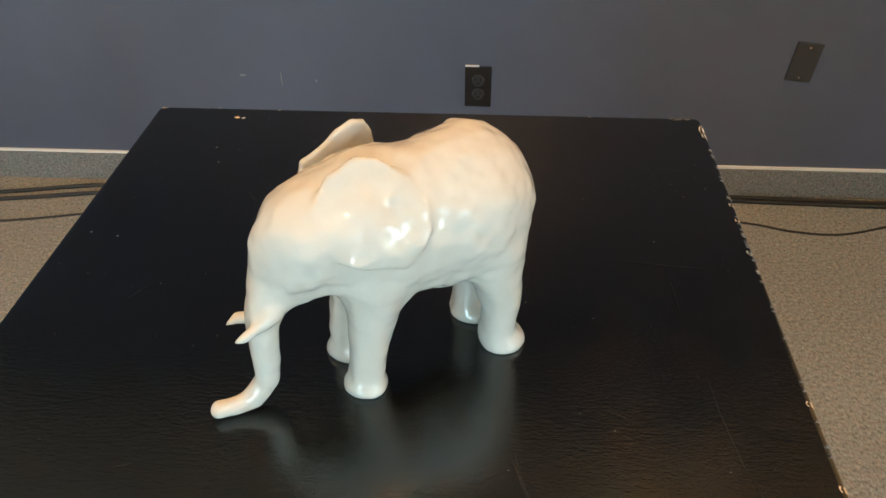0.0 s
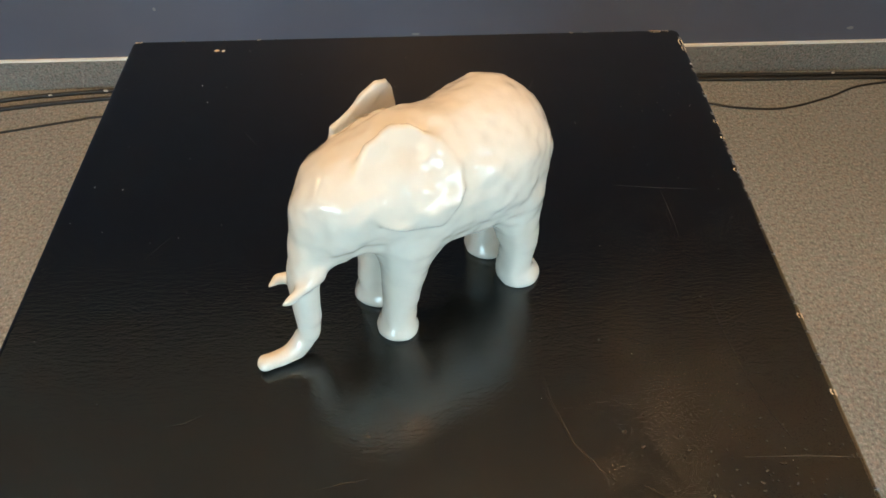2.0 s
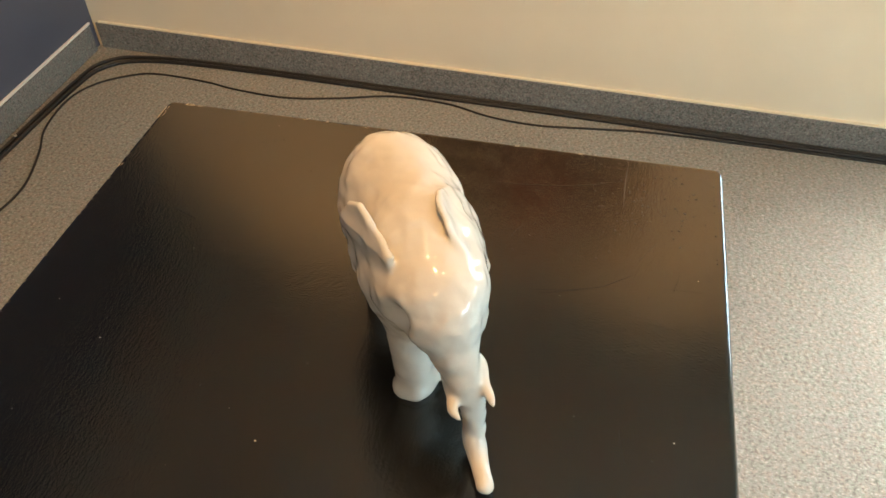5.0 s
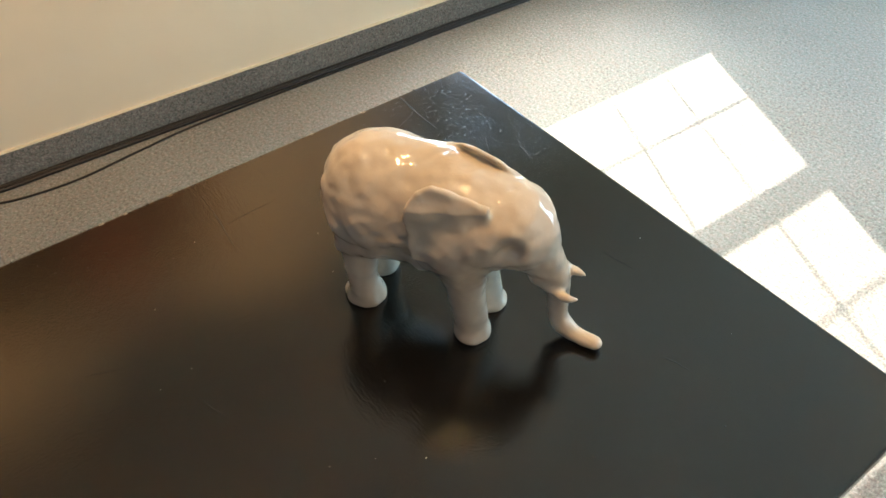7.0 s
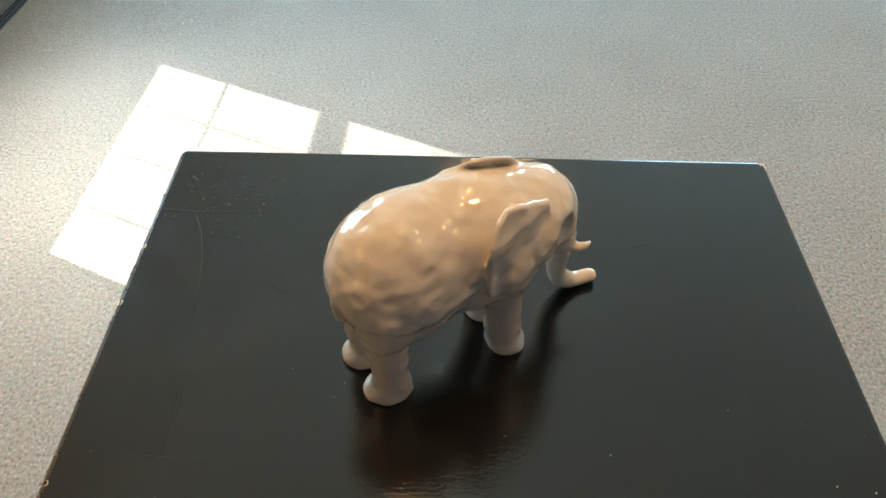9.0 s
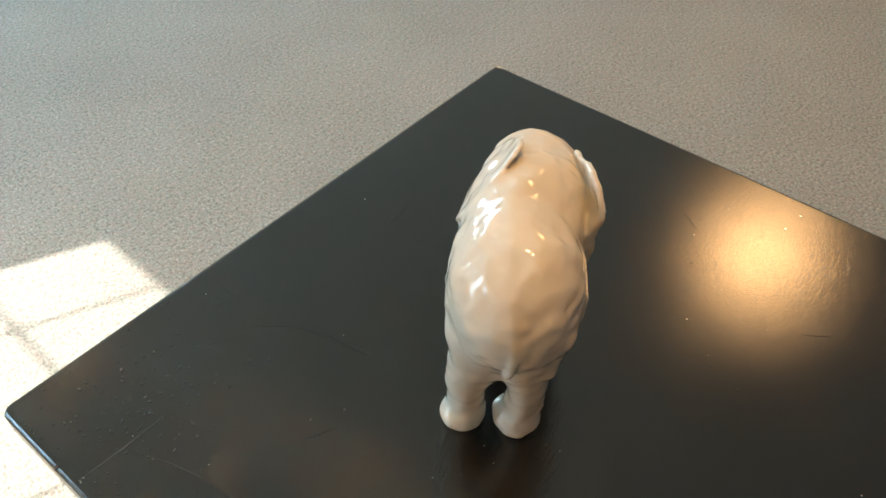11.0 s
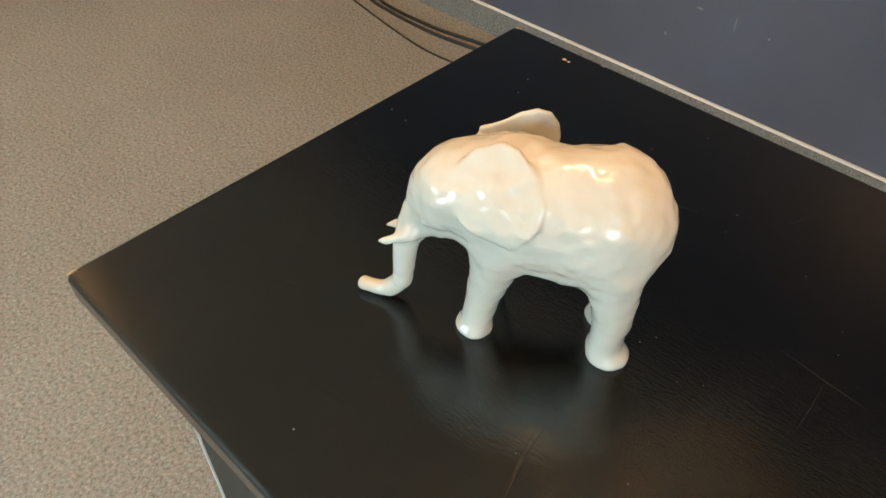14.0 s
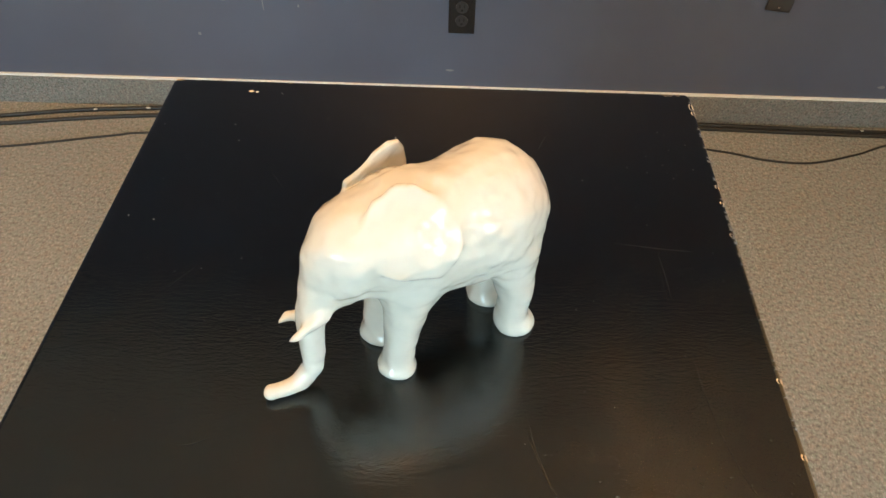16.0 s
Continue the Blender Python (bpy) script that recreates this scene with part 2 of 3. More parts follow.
tagged(part("wall_west", box(W_X - TH, W_X, S_Y, N_Y, 0, CEIL), GREY_WALL), "plain off-white painted wall", "wall", kind="structure")
bm = bmesh.new()
for x0, x1, z0, z1 in ((W_X - TH, ADDED_WIN_S[0], 0, CEIL), (ADDED_WIN_S[1], E_X + TH, 0, CEIL), (ADDED_WIN_S[0], ADDED_WIN_S[1], 0, ADDED_WIN_S[2]), (ADDED_WIN_S[0], ADDED_WIN_S[1], ADDED_WIN_S[3], CEIL)):
    box(x0, x1, S_Y - TH, S_Y, z0, z1, bm=bm)
tagged(part("wall_south", bm, GREY_WALL), "plain off-white painted wall with an added wide window", "wall", kind="structure")
bm = bmesh.new()
OY0, OZ1 = WIN_Y0 - 0.03, WIN_Z1 + 0.08          # the opening widens outwards on the sun's side
for y0, y1, z0, z1 in ((S_Y, OY0 + ADDED_WIN2, 0, CEIL), (WIN_Y1 + ADDED_WIN2, OY0, 0, CEIL), (WIN_Y1, N_Y + 0.1, 0, CEIL), (OY0, WIN_Y1, 0, WIN_Z0), (OY0, WIN_Y1, OZ1, CEIL), (OY0 + ADDED_WIN2, WIN_Y1 + ADDED_WIN2, 0, WIN_Z0), (OY0 + ADDED_WIN2, WIN_Y1 + ADDED_WIN2, OZ1, CEIL)):
    box(E_X, E_X + TH, y0, y1, z0, z1, bm=bm)
tagged(part("wall_east", bm, CREAM_WALL), "warm cream painted wall with a sash window", "wall", kind="structure")

BASE_H = 0.088
base_n = tagged(part("baseboard", box(W_X, E_X + 0.06, N_Y - 0.012, N_Y, 0, BASE_H, 0.002), COVE), "grey carpet strip along the foot of the dark wall", "baseboard", kind="structure")
base_e = tagged(part("baseboard", box(E_X - 0.012, E_X, S_Y, N_Y, 0, BASE_H, 0.002), COVE), "dark grey carpet strip along the foot of the cream wall", "baseboard", kind="structure")
tagged(part("trim", box(W_X, E_X + 0.07, N_Y - 0.009, N_Y, BASE_H, BASE_H + 0.007, 0.002), TRIM), "thin off-white trim on top of the carpet strip", "trim", kind="structure")
tagged(part("trim", box(E_X - 0.009, E_X, S_Y, N_Y - 0.009, BASE_H, BASE_H + 0.004), CREAM_WALL), "thin cream trim on top of the carpet strip", "trim", kind="structure")

# sash window with small panes
win = thing("window_1", (E_X, (WIN_Y0 + WIN_Y1) / 2, WIN_Z0), "unseen white-painted sash window with small panes, sunlit", "window", kind="structure")
wy, wz = (WIN_Y0 + WIN_Y1) / 2, WIN_Z0


def wbox(name, y0, y1, z0, z1, x0=0.0, x1=0.03, mat=FRAME, bevel=0.002):
    return part(name, box(x0, x1, y0 - wy, y1 - wy, z0 - wz, z1 - wz, bevel), mat, win)


for y0, y1, z0, z1 in ((WIN_Y0 - 0.07, WIN_Y0, WIN_Z0 - 0.06, WIN_Z1 + 0.07), (WIN_Y1, WIN_Y1 + 0.07, WIN_Z0 - 0.06, WIN_Z1 + 0.07), (WIN_Y0, WIN_Y1, WIN_Z1, WIN_Z1 + 0.07)):
    wbox("window_frame", y0, y1, z0, z1, -0.015, -0.001)
wbox("window_sill", WIN_Y0, WIN_Y1, WIN_Z0 - 0.06, WIN_Z0, -0.02, -0.001)
wbox("meeting_rail", WIN_Y0, WIN_Y1, 1.3106, 1.4097, 0.0, 0.012)
for y in (-1.936, -1.708, -1.484):
    for z0, z1 in ((WIN_Z0, 1.3106), (1.4097, WIN_Z1)):
        wbox("muntin", y - 0.0025, y + 0.0025, z0, z1, 0.001, 0.011, bevel=0.0)
for z in (0.975, 1.70):
    wbox("muntin", WIN_Y0, WIN_Y1, z - 0.003, z + 0.003, 0.002, 0.010, bevel=0.0)
for z0, z1 in ((WIN_Z0, 1.3106), (1.4097, WIN_Z1)):
    pane = wbox("pane", WIN_Y0, WIN_Y1, z0, z1, 0.004, 0.007, GLASS, 0)
    pane.visible_shadow = False
# second window, out of view, added to send blue light over the south floor
added_win = copy_thing(win, Matrix.Translation((0, ADDED_WIN2, 0)) @ win.matrix_basis)
added_win.name = "window_2"
for ob in added_win.children:
    ob.visible_shadow = not ob.name.startswith("pane")

# unseen window frame added around the south fill lamp
south = thing("window_3", ((ADDED_WIN_S[0] + ADDED_WIN_S[1]) / 2, S_Y, ADDED_WIN_S[2]), "unseen, added wide white-painted window with three lights", "window", kind="structure")
sw, sh = (ADDED_WIN_S[1] - ADDED_WIN_S[0]) / 2, ADDED_WIN_S[3] - ADDED_WIN_S[2]
for x0, x1, z0, z1 in ((-sw - 0.06, -sw, -0.05, sh + 0.06), (sw, sw + 0.06, -0.05, sh + 0.06), (-sw, sw, sh, sh + 0.06)):
    part("window_frame", box(x0, x1, 0.001, 0.015, z0, z1, 0.002), FRAME, south)
part("window_sill", box(-sw, sw, 0.001, 0.04, -0.05, 0, 0.002), FRAME, south)
for x in (-sw / 3, sw / 3):
    part("mullion", box(x - 0.02, x + 0.02, -0.04, -0.005, 0, sh, 0.002), FRAME, south)

# the room is not quite square: the cream wall and the dark wall each stand a little askew
def swing(ob, px, py, degrees):
    ob.matrix_world = Matrix.Translation((px, py, 0)) @ pose(0, 0, 0, 0, 0, degrees) @ Matrix.Translation((-px, -py, 0)) @ ob.matrix_basis


for ob in [o for o in scene.objects if o.parent is None and (o.name in ("wall_east", "window_1", "window_2", "baseboard.001", "trim.001"))]:
    swing(ob, E_X, -1.2, -2.0)
for ob in [o for o in scene.objects if o.name in ("wall_north", "baseboard", "trim")]:
    swing(ob, 0.5, N_Y, 0.8)

# a dark and red abstract canvas on the cream wall
canvas = thing("painting", (E_X + 0.043, 0.07, 1.35), "large dark unframed abstract canvas with a red area", "painting")
canvas.rotation_euler = (0, 0, radians(-2.0))
part("canvas", box(-0.028, 0, -0.42, 0.42, 0, 0.95, 0.003), ART, canvas)

# ceiling spot lamps, out of view; the two farthest west are added to light the floor
for x, y, power, wide, aim in SPOTS:
    lamp = thing("ceiling_spotlight", (x, y, CEIL), "unseen dark metal ceiling spotlight with a warm lamp", "spotlight", "ceiling spotlights")
    bm = bmesh.new()
    bmesh.ops.create_cone(bm, cap_ends=False, segments=24, radius1=0.055, radius2=0.045, depth=0.10, matrix=pose(0, 0, -0.05))
    bmesh.ops.solidify(bm, geom=bm.faces[:], thickness=0.003)
    part("housing", bm, DARK_METAL, lamp, smooth=True)
    light = new("spot", bpy.data.lights.new("spot", "SPOT"))
    light.data.energy, light.data.color, light.data.spot_size, light.data.spot_blend, light.data.shadow_soft_size = power, (1.0, 0.57, 0.25), wide, 0.6, 0.2 if x == -2.26 else 0.05
    light.matrix_world = look((x, y, CEIL - 0.12), aim or (x, y + 0.0001, 0))

# ---- display plinth ----
plinth = thing("display_plinth", (0, 0, 0), "black painted wooden plinth with a scratched, chipped square top", "plinth")


def slab(corners, z0, z1, corner, round_top):
    """A four-sided board with rounded corners and a softened top edge; its corners go round from north-east."""
    bm, rings = bmesh.new(), []
    levels = [(0.0, z0), (0.0, z1 - round_top)] + [(round_top * (1 - math.cos(a)), z1 - round_top * (1 - math.sin(a))) for a in (0.35, 0.75, 1.15, math.pi / 2)]
    for inset, z in levels:
        ring = []
        for q in range(4):
            (cx, cy), (px, py) = ((1, 1), (-1, 1), (-1, -1), (1, -1))[q], corners[q]
            for k in range(6):
                a = math.pi / 2 * (q + k / 5)
                ring.append(bm.verts.new((px - cx * corner + (corner - inset) * math.cos(a), py - cy * corner + (corner - inset) * math.sin(a), z)))
        rings.append(ring)
    for a, b in zip(rings, rings[1:]):
        for k in range(len(a)):
            bm.faces.new((a[k], a[(k + 1) % len(a)], b[(k + 1) % len(a)], b[k]))
    bm.faces.new(rings[-1]), bm.faces.new(rings[0][::-1])
    return bm


NE, NW, SW, SE = (0.254, 0.2605), (-0.2545, 0.254), (-0.254, -0.256), (0.2555, -0.2585)      # the board's corners: it is not quite square
bm = slab((NE, NW, SW, SE), TOP - 0.02, TOP, 0.007, 0.0042)
board = part("top_board", bm, BLACK_TOP, plinth)
part("body", box(-0.22, 0.22, -0.22, 0.22, 0, TOP - 0.02, 0.002), BLACK_SIDE, plinth)
for sx in (-1, 1):
    for sy in (-1, 1):
        part("worn_corner", box(sx * 0.2195 - 0.0022, sx * 0.2195 + 0.0022, sy * 0.2195 - 0.0022, sy * 0.2195 + 0.0022, 0.01, TOP - 0.021), PALE_EDGE, plinth, "pale worn corner edge")


def stroke(points, width, mat, name, label=""):
    """A thin flat scratch that lies on the top board."""
    bm, rows = bmesh.new(), []
    for i, (x, y) in enumerate(points):
        a, b = points[max(i - 1, 0)], points[min(i + 1, len(points) - 1)]
        d = Vector((b[0] - a[0], b[1] - a[1])).normalized()
        w = width * (0.25 if i in (0, len(points) - 1) else 1) / 2
        rows.append([bm.verts.new((x - d.y * w, y + d.x * w, TOP + 0.0002)), bm.verts.new((x + d.y * w, y - d.x * w, TOP + 0.0002))])
    for a, b in zip(rows, rows[1:]):
        bm.faces.new((a[0], a[1], b[1], b[0]))
    return part(name, bm, mat, board, label)


def fleck(x, y, size, mat, name="chip", z=TOP + 0.0003, stretch=1.0, turn=0.0):
    bm = bmesh.new()
    n = random.randint(5, 8)
    vs = [bm.verts.new((x + size * random.uniform(0.5, 1.0) * (stretch * math.cos(a) * math.cos(turn) - math.sin(a) * math.sin(turn)), y + size * random.uniform(0.5, 1.0) * (stretch * math.cos(a) * math.sin(turn) + math.sin(a) * math.cos(turn)), z)) for a in (2 * math.pi * k / n for k in range(n))]
    bm.faces.new(vs)
    return part(name, bm, mat, board)

# scratches, scuffs and chips on the top board
stroke([(0.253, -0.179), (0.222, -0.177), (0.187, -0.177)], 0.0011, SCRATCH, "scratch")
stroke([(0.222, -0.176), (0.211, -0.150), (0.204, -0.124), (0.199, -0.09), (0.197, -0.06)], 0.00035, SCUFF, "scratch")
stroke([(0.216, 0.040), (0.189, 0.042), (0.155, 0.046)], 0.0006, SCRATCH, "scratch")
stroke([(0.191, -0.008), (0.190, 0.015), (0.188, 0.040)], 0.00045, SCUFF, "scratch")
stroke([(0.187, 0.017), (0.188, -0.012)], 0.00035, SCUFF, "scratch")
stroke([(-0.138, -0.149), (-0.128, -0.147), (-0.118, -0.142)], 0.0006, SCRATCH, "scratch")
stroke([(0.077, -0.118), (0.084, -0.14), (0.091, -0.162)], 0.00035, SCUFF, "scratch")
stroke([(0.112, -0.189), (0.103, -0.178), (0.094, -0.166), (0.085, -0.14), (0.080, -0.111)], 0.00035, SCUFF, "scratch")
stroke([(0.150, -0.205), (0.128, -0.192)], 0.0008, SCRATCH, "scratch")
stroke([(0.118, -0.222), (0.100, -0.218)], 0.0006, SCRATCH, "scratch")
stroke([(0.103, -0.238), (0.102, -0.211)], 0.00035, SCUFF, "scratch")
for x, y, a, n in ((0.02, 0.12, 0.3, 0.03), (-0.12, 0.10, 2.2, 0.02), (0.10, 0.16, 1.2, 0.025), (-0.05, -0.19, 0.2, 0.03), (0.15, -0.10, 2.7, 0.02), (-0.18, -0.02, 1.0, 0.025)):
    stroke([(x, y), (x + n * math.cos(a) / 2, y + n * math.sin(a) / 2 + 0.0008), (x + n * math.cos(a), y + n * math.sin(a))], 0.0004, SCUFF, "scratch")
fleck(-0.174, 0.235, 0.0022, CHIP, stretch=1.6)
fleck(-0.168, 0.2345, 0.0018, SPECK, stretch=1.3)
def edge_at(a, b, u):
    """A point a share u of the way along one edge of the board, and the edge's bearing."""
    return a[0] + (b[0] - a[0]) * u, a[1] + (b[1] - a[1]) * u, math.atan2(b[1] - a[1], b[0] - a[0])


def edge_chip(a, b, u, long, deep, mat=CHIP):
    """A splintered chip that bites into the board's rounded edge."""
    x, y, turn = edge_at(a, b, u)
    bm = bmesh.new()
    inward = Vector((-math.sin(turn), math.cos(turn), 0))
    inward = inward if inward.dot(Vector((-x, -y, 0))) > 0 else -inward
    along = Vector((math.cos(turn), math.sin(turn), 0))
    n, rows = 7, []
    for k in range(n + 1):
        w = deep * math.sin(math.pi * k / n) ** 0.6 * random.uniform(0.6, 1.15) if 0 < k < n else 0.0003
        p = Vector((x, y, 0)) + along * (long * (k / n - 0.5))
        rows.append([bm.verts.new(p - inward * 0.0004 + Vector((0, 0, TOP - 0.0042 - 0.5 * w))), bm.verts.new(p + inward * 0.0006 + Vector((0, 0, TOP - 0.0012))), bm.verts.new(p + inward * (0.0042 + w) + Vector((0, 0, TOP + 0.0003)))])
    for p, q in zip(rows, rows[1:]):
        for k in (0, 1):
            bm.faces.new((p[k], q[k], q[k + 1], p[k + 1]))
    return part("chip", bm, mat, board)


for a, b, u, long, deep in ((NW, NE, 0.955, 0.011, 0.0022), (NW, NE, 0.975, 0.005, 0.0012), (NW, NE, 0.228, 0.003, 0.0010), (NW, NE, 0.012, 0.006, 0.0012), (NW, NE, 0.80, 0.003, 0.0006),
                            (SE, NE, 0.955, 0.010, 0.0014), (SE, NE, 0.935, 0.006, 0.0010), (SE, NE, 0.615, 0.004, 0.0012), (SE, NE, 0.73, 0.004, 0.0007), (SE, NE, 0.69, 0.003, 0.0006), (SE, NE, 0.345, 0.004, 0.0008), (SE, NE, 0.235, 0.004, 0.0008),
                            (SW, NW, 0.012, 0.006, 0.0012)):
    edge_chip(a, b, u, long, deep)
for k in range(46):                               # worn east edge
    u = min(0.97, max(0.1, random.gauss(0.7, 0.2)))
    edge_chip(SE, NE, u, random.uniform(0.0012, 0.003), random.uniform(-0.0034, -0.001), WORN)
for k in range(30):
    edge_chip(NW, NE, random.uniform(0.05, 0.95), random.uniform(0.001, 0.0025), random.uniform(-0.0026, -0.001), WORN)
for k in range(110):                              # dust and paint specks
    fleck(random.uniform(-0.245, 0.245), random.uniform(-0.245, 0.245), random.choice((0.0003, 0.0004, 0.0005, 0.0008)), random.choice((SPECK, SCRATCH, SCRATCH)), "speck")
for k in range(170):                              # scuffed south-east corner
    fleck(min(0.25, random.gauss(0.205, 0.035)), max(-0.25, random.gauss(-0.2, 0.03)), random.uniform(0.0003, 0.0010), random.choice((SCRATCH, SCUFF)), "scuff", stretch=random.uniform(0.5, 2.5), turn=random.uniform(0, 3))
for k in range(60):                               # faint rubbing along the east side
    fleck(random.gauss(0.20, 0.03), random.uniform(-0.15, 0.2), random.uniform(0.0003, 0.0007), SCUFF, "scuff", stretch=random.uniform(0.5, 2.5), turn=random.uniform(0, 3))


# ---- elephant ----
def elephant():
    rng = np.random.default_rng(7)
    h = 1.1
    lo, hi = np.array([-86.0, -66.0, -3.0]), np.array([146.0, 52.0, 176.0])
    ax = [np.arange(lo[k], hi[k], h, dtype=np.float32) for k in range(3)]
    X, Y, Z = np.meshgrid(*ax, indexing="ij")

    def smin(a, b, k):
        q = np.clip(0.5 + 0.5 * (b - a) / k, 0, 1)
        return b + (a - b) * q - k * q * (1 - q)

    def ell(c, r):
        x, y, z = X - c[0], Y - c[1], Z - c[2]
        k0 = np.sqrt((x / r[0]) ** 2 + (y / r[1]) ** 2 + (z / r[2]) ** 2)
        k1 = np.sqrt((x / r[0] ** 2) ** 2 + (y / r[1] ** 2) ** 2 + (z / r[2] ** 2) ** 2) + 1e-6
        return k0 * (k0 - 1) / k1

    def cone(a, b, ra, rb):
        d = np.array(b, float) - np.array(a, float)
        t = np.clip(((X - a[0]) * d[0] + (Y - a[1]) * d[1] + (Z - a[2]) * d[2]) / (d @ d), 0, 1)
        return np.sqrt((X - a[0] - t * d[0]) ** 2 + (Y - a[1] - t * d[1]) ** 2 + (Z - a[2] - t * d[2]) ** 2) - (ra + (rb - ra) * t)

    def chain(points, k):
        knots = [np.array([*p, q], float) for p, q in points]
        fine = []
        for i in range(len(knots) - 1):                  # a smooth curve through the given middles and radii
            p0, p1, p2, p3 = knots[max(i - 1, 0)], knots[i], knots[i + 1], knots[min(i + 2, len(knots) - 1)]
            for u in (0, 0.25, 0.5, 0.75):
                fine.append(0.5 * (2 * p1 + (p2 - p0) * u + (2 * p0 - 5 * p1 + 4 * p2 - p3) * u * u + (3 * p1 - p0 - 3 * p2 + p3) * u ** 3))
        fine.append(knots[-1])
        out = None
        for (a, ra), (b, rb) in (((f[:3], f[3]), (g[:3], g[3])) for f, g in zip(fine, fine[1:])):
            c = cone(a, b, ra, rb)
            out = c if out is None else np.minimum(out, c)
        return out

    def ear(poly, surface, slope, half):
        d = np.full(X.shape[::2], 1e9, np.float32)
        x, z = X[:, 0, :], Z[:, 0, :]
        s = np.ones_like(d)
        for i in range(len(poly)):
            (ax_, az), (bx, bz) = poly[i], poly[i - 1]
            ex, ez, wx, wz_ = bx - ax_, bz - az, x - ax_, z - az
            t = np.clip((wx * ex + wz_ * ez) / (ex * ex + ez * ez), 0, 1)
            d = np.minimum(d, (wx - ex * t) ** 2 + (wz_ - ez * t) ** 2)
            c1, c2, c3 = z >= az, z < bz, ex * wz_ > ez * wx
            s = np.where((c1 & c2 & c3) | (~c1 & ~c2 & ~c3), -s, s)
        d2 = (s * np.sqrt(d))[:, None, :] + 2.0
        dy = np.abs(Y - surface(X, Z)) / slope - (half - 1.6)
        return np.minimum(np.maximum(d2, dy), 0) + np.sqrt(np.maximum(d2, 0) ** 2 + np.maximum(dy, 0) ** 2) - 1.6

    # hand-modelled unevenness
    def lumps(step, amount):
        n = [int((hi[k] - lo[k]) / step) + 3 for k in range(3)]
        g = rng.standard_normal(n).astype(np.float32)
        for k, values in enumerate((ax[0], ax[1], ax[2])):
            u = (values - lo[k]) / step
            i = u.astype(int)
            f = u - i
            f = f * f * (3 - 2 * f)
            shape = [1, 1, 1]
            shape[k] = -1
            f = f.reshape(shape)
            g = np.take(g, i, axis=k) * (1 - f) + np.take(g, i + 1, axis=k) * f
        return amount * g

    def uneven(D):
        for axis in (0, 1, 2):                           # soften the joins, then knead
            for _ in range(4):
                D = 0.5 * D + 0.25 * (np.roll(D, 1, axis) + np.roll(D, -1, axis))
        side = np.clip((-8 - Y) / 14, 0, 1) * np.clip((118 - Z) / 15, 0, 1)                # the far flank is modelled more coarsely
        high = np.clip((Z - 20) / 40, 0.75, 1)
        return D + np.clip((lumps(24.0, 0.7) + lumps(13.0, 0.45) + lumps(6.5, 0.32)) * high * (1 + 0.35 * side), -1.8, 1.5)

    # barrel, rump and shoulders
    D = ell((-6, -4.7, 96.7), (60.3, 35.5, 45.5))
    D = smin(D, ell((-28.5, -8, 99.2), (35.8, 34.9, 43)), 14)
    D = smin(D, ell((30.6, -6.8, 100.5), (37.2, 36.5, 42.5)), 14)
    # head, jaw and brows
    D = smin(D, ell((62.5, -6.5, 105), (28, 29.5, 29.3)), 12)
    D = smin(D, ell((70.6, -2.2, 80.2), (18.5, 13, 14)), 9)
    D = smin(D, ell((74.5, 13.9, 91.5), (5.5, 4, 5)), 7)
    D = smin(D, ell((75.7, -17.9, 91.9), (8.5, 6.2, 9.4)), 7)
    # eye hollows
    D = -smin(-D, ell((74, -34, 103), (9, 9, 9)), 7)
    D = -smin(-D, ell((76, 30, 98), (6, 6, 4)), 6)
    # trunk
    D = smin(D, chain([((78.7, -4.5, 97.6), 16.5), ((94.5, -0.5, 65), 10), ((97.8, 3.5, 48.5), 8.3), ((99, 5.5, 26), 6.9), ((104, 4.2, 14), 7), ((114.6, 4, 6.5), 6.5), ((129, 3, 5.6), 5.7)], 4), 9)
    # tusks
    D = smin(D, chain([((89.7, 10.5, 71), 4.3), ((101.5, 10.5, 63.5), 4), ((115, 11.5, 59.5), 1.6)], 2), 4)
    D = smin(D, chain([((85.2, -5.7, 64.2), 5), ((103.5, -9.8, 57), 3.8), ((116, -7.5, 56.8), 1.6)], 2), 4)
    # legs and feet
    D = smin(D, chain([((33, 7.9, 70.4), 18.9), ((40.5, 12.2, 34.2), 11.9), ((45.3, 14, 3.4), 11.3)], 6), 9)
    D = smin(D, ell((45.8, 15.2, 2.5), (13, 13.5, 6.5)), 4)
    D = smin(D, chain([((-39.1, 7.4, 71.4), 20.9), ((-43, 14.5, 36.2), 12.8), ((-41.4, 14.7, 8), 11.6)], 6), 9)
    D = smin(D, ell((-45.5, 16.2, 2.2), (13.9, 13.8, 10.3)), 4)
    D = smin(D, chain([((35.6, -18.1, 79.5), 18.4), ((40.5, -18, 37), 12.7), ((44, -16, 6.7), 11.7)], 6), 9)
    D = smin(D, ell((45, -17.5, 3), (13.4, 14.8, 7.5)), 4)
    D = smin(D, chain([((-40.6, -13.4, 81.3), 22.3), ((-41.2, -19.8, 37.7), 12.4), ((-40, -19, 11.8), 12.4)], 6), 9)
    D = smin(D, ell((-41.5, -16.7, 3), (16.5, 14.8, 8.5)), 4)
    # skin folds over the far legs and flank
    for (x0, z0), (x1, z1), y0, y1, q in (((14, 70), (30, 86), 27, 29, 3.5), ((-24, 66), (-10, 78), 29, 32, 3.5), ((-50, 62), (-32, 70), 27, 28, 3.2), ((0, 92), (-20, 86), 33, 34, 4)):
        D = smin(D, cone((x0, -y0 - 5, z0), (x1, -y1 - 5, z1), q, q * 0.8), 7)
    D = uneven(D)
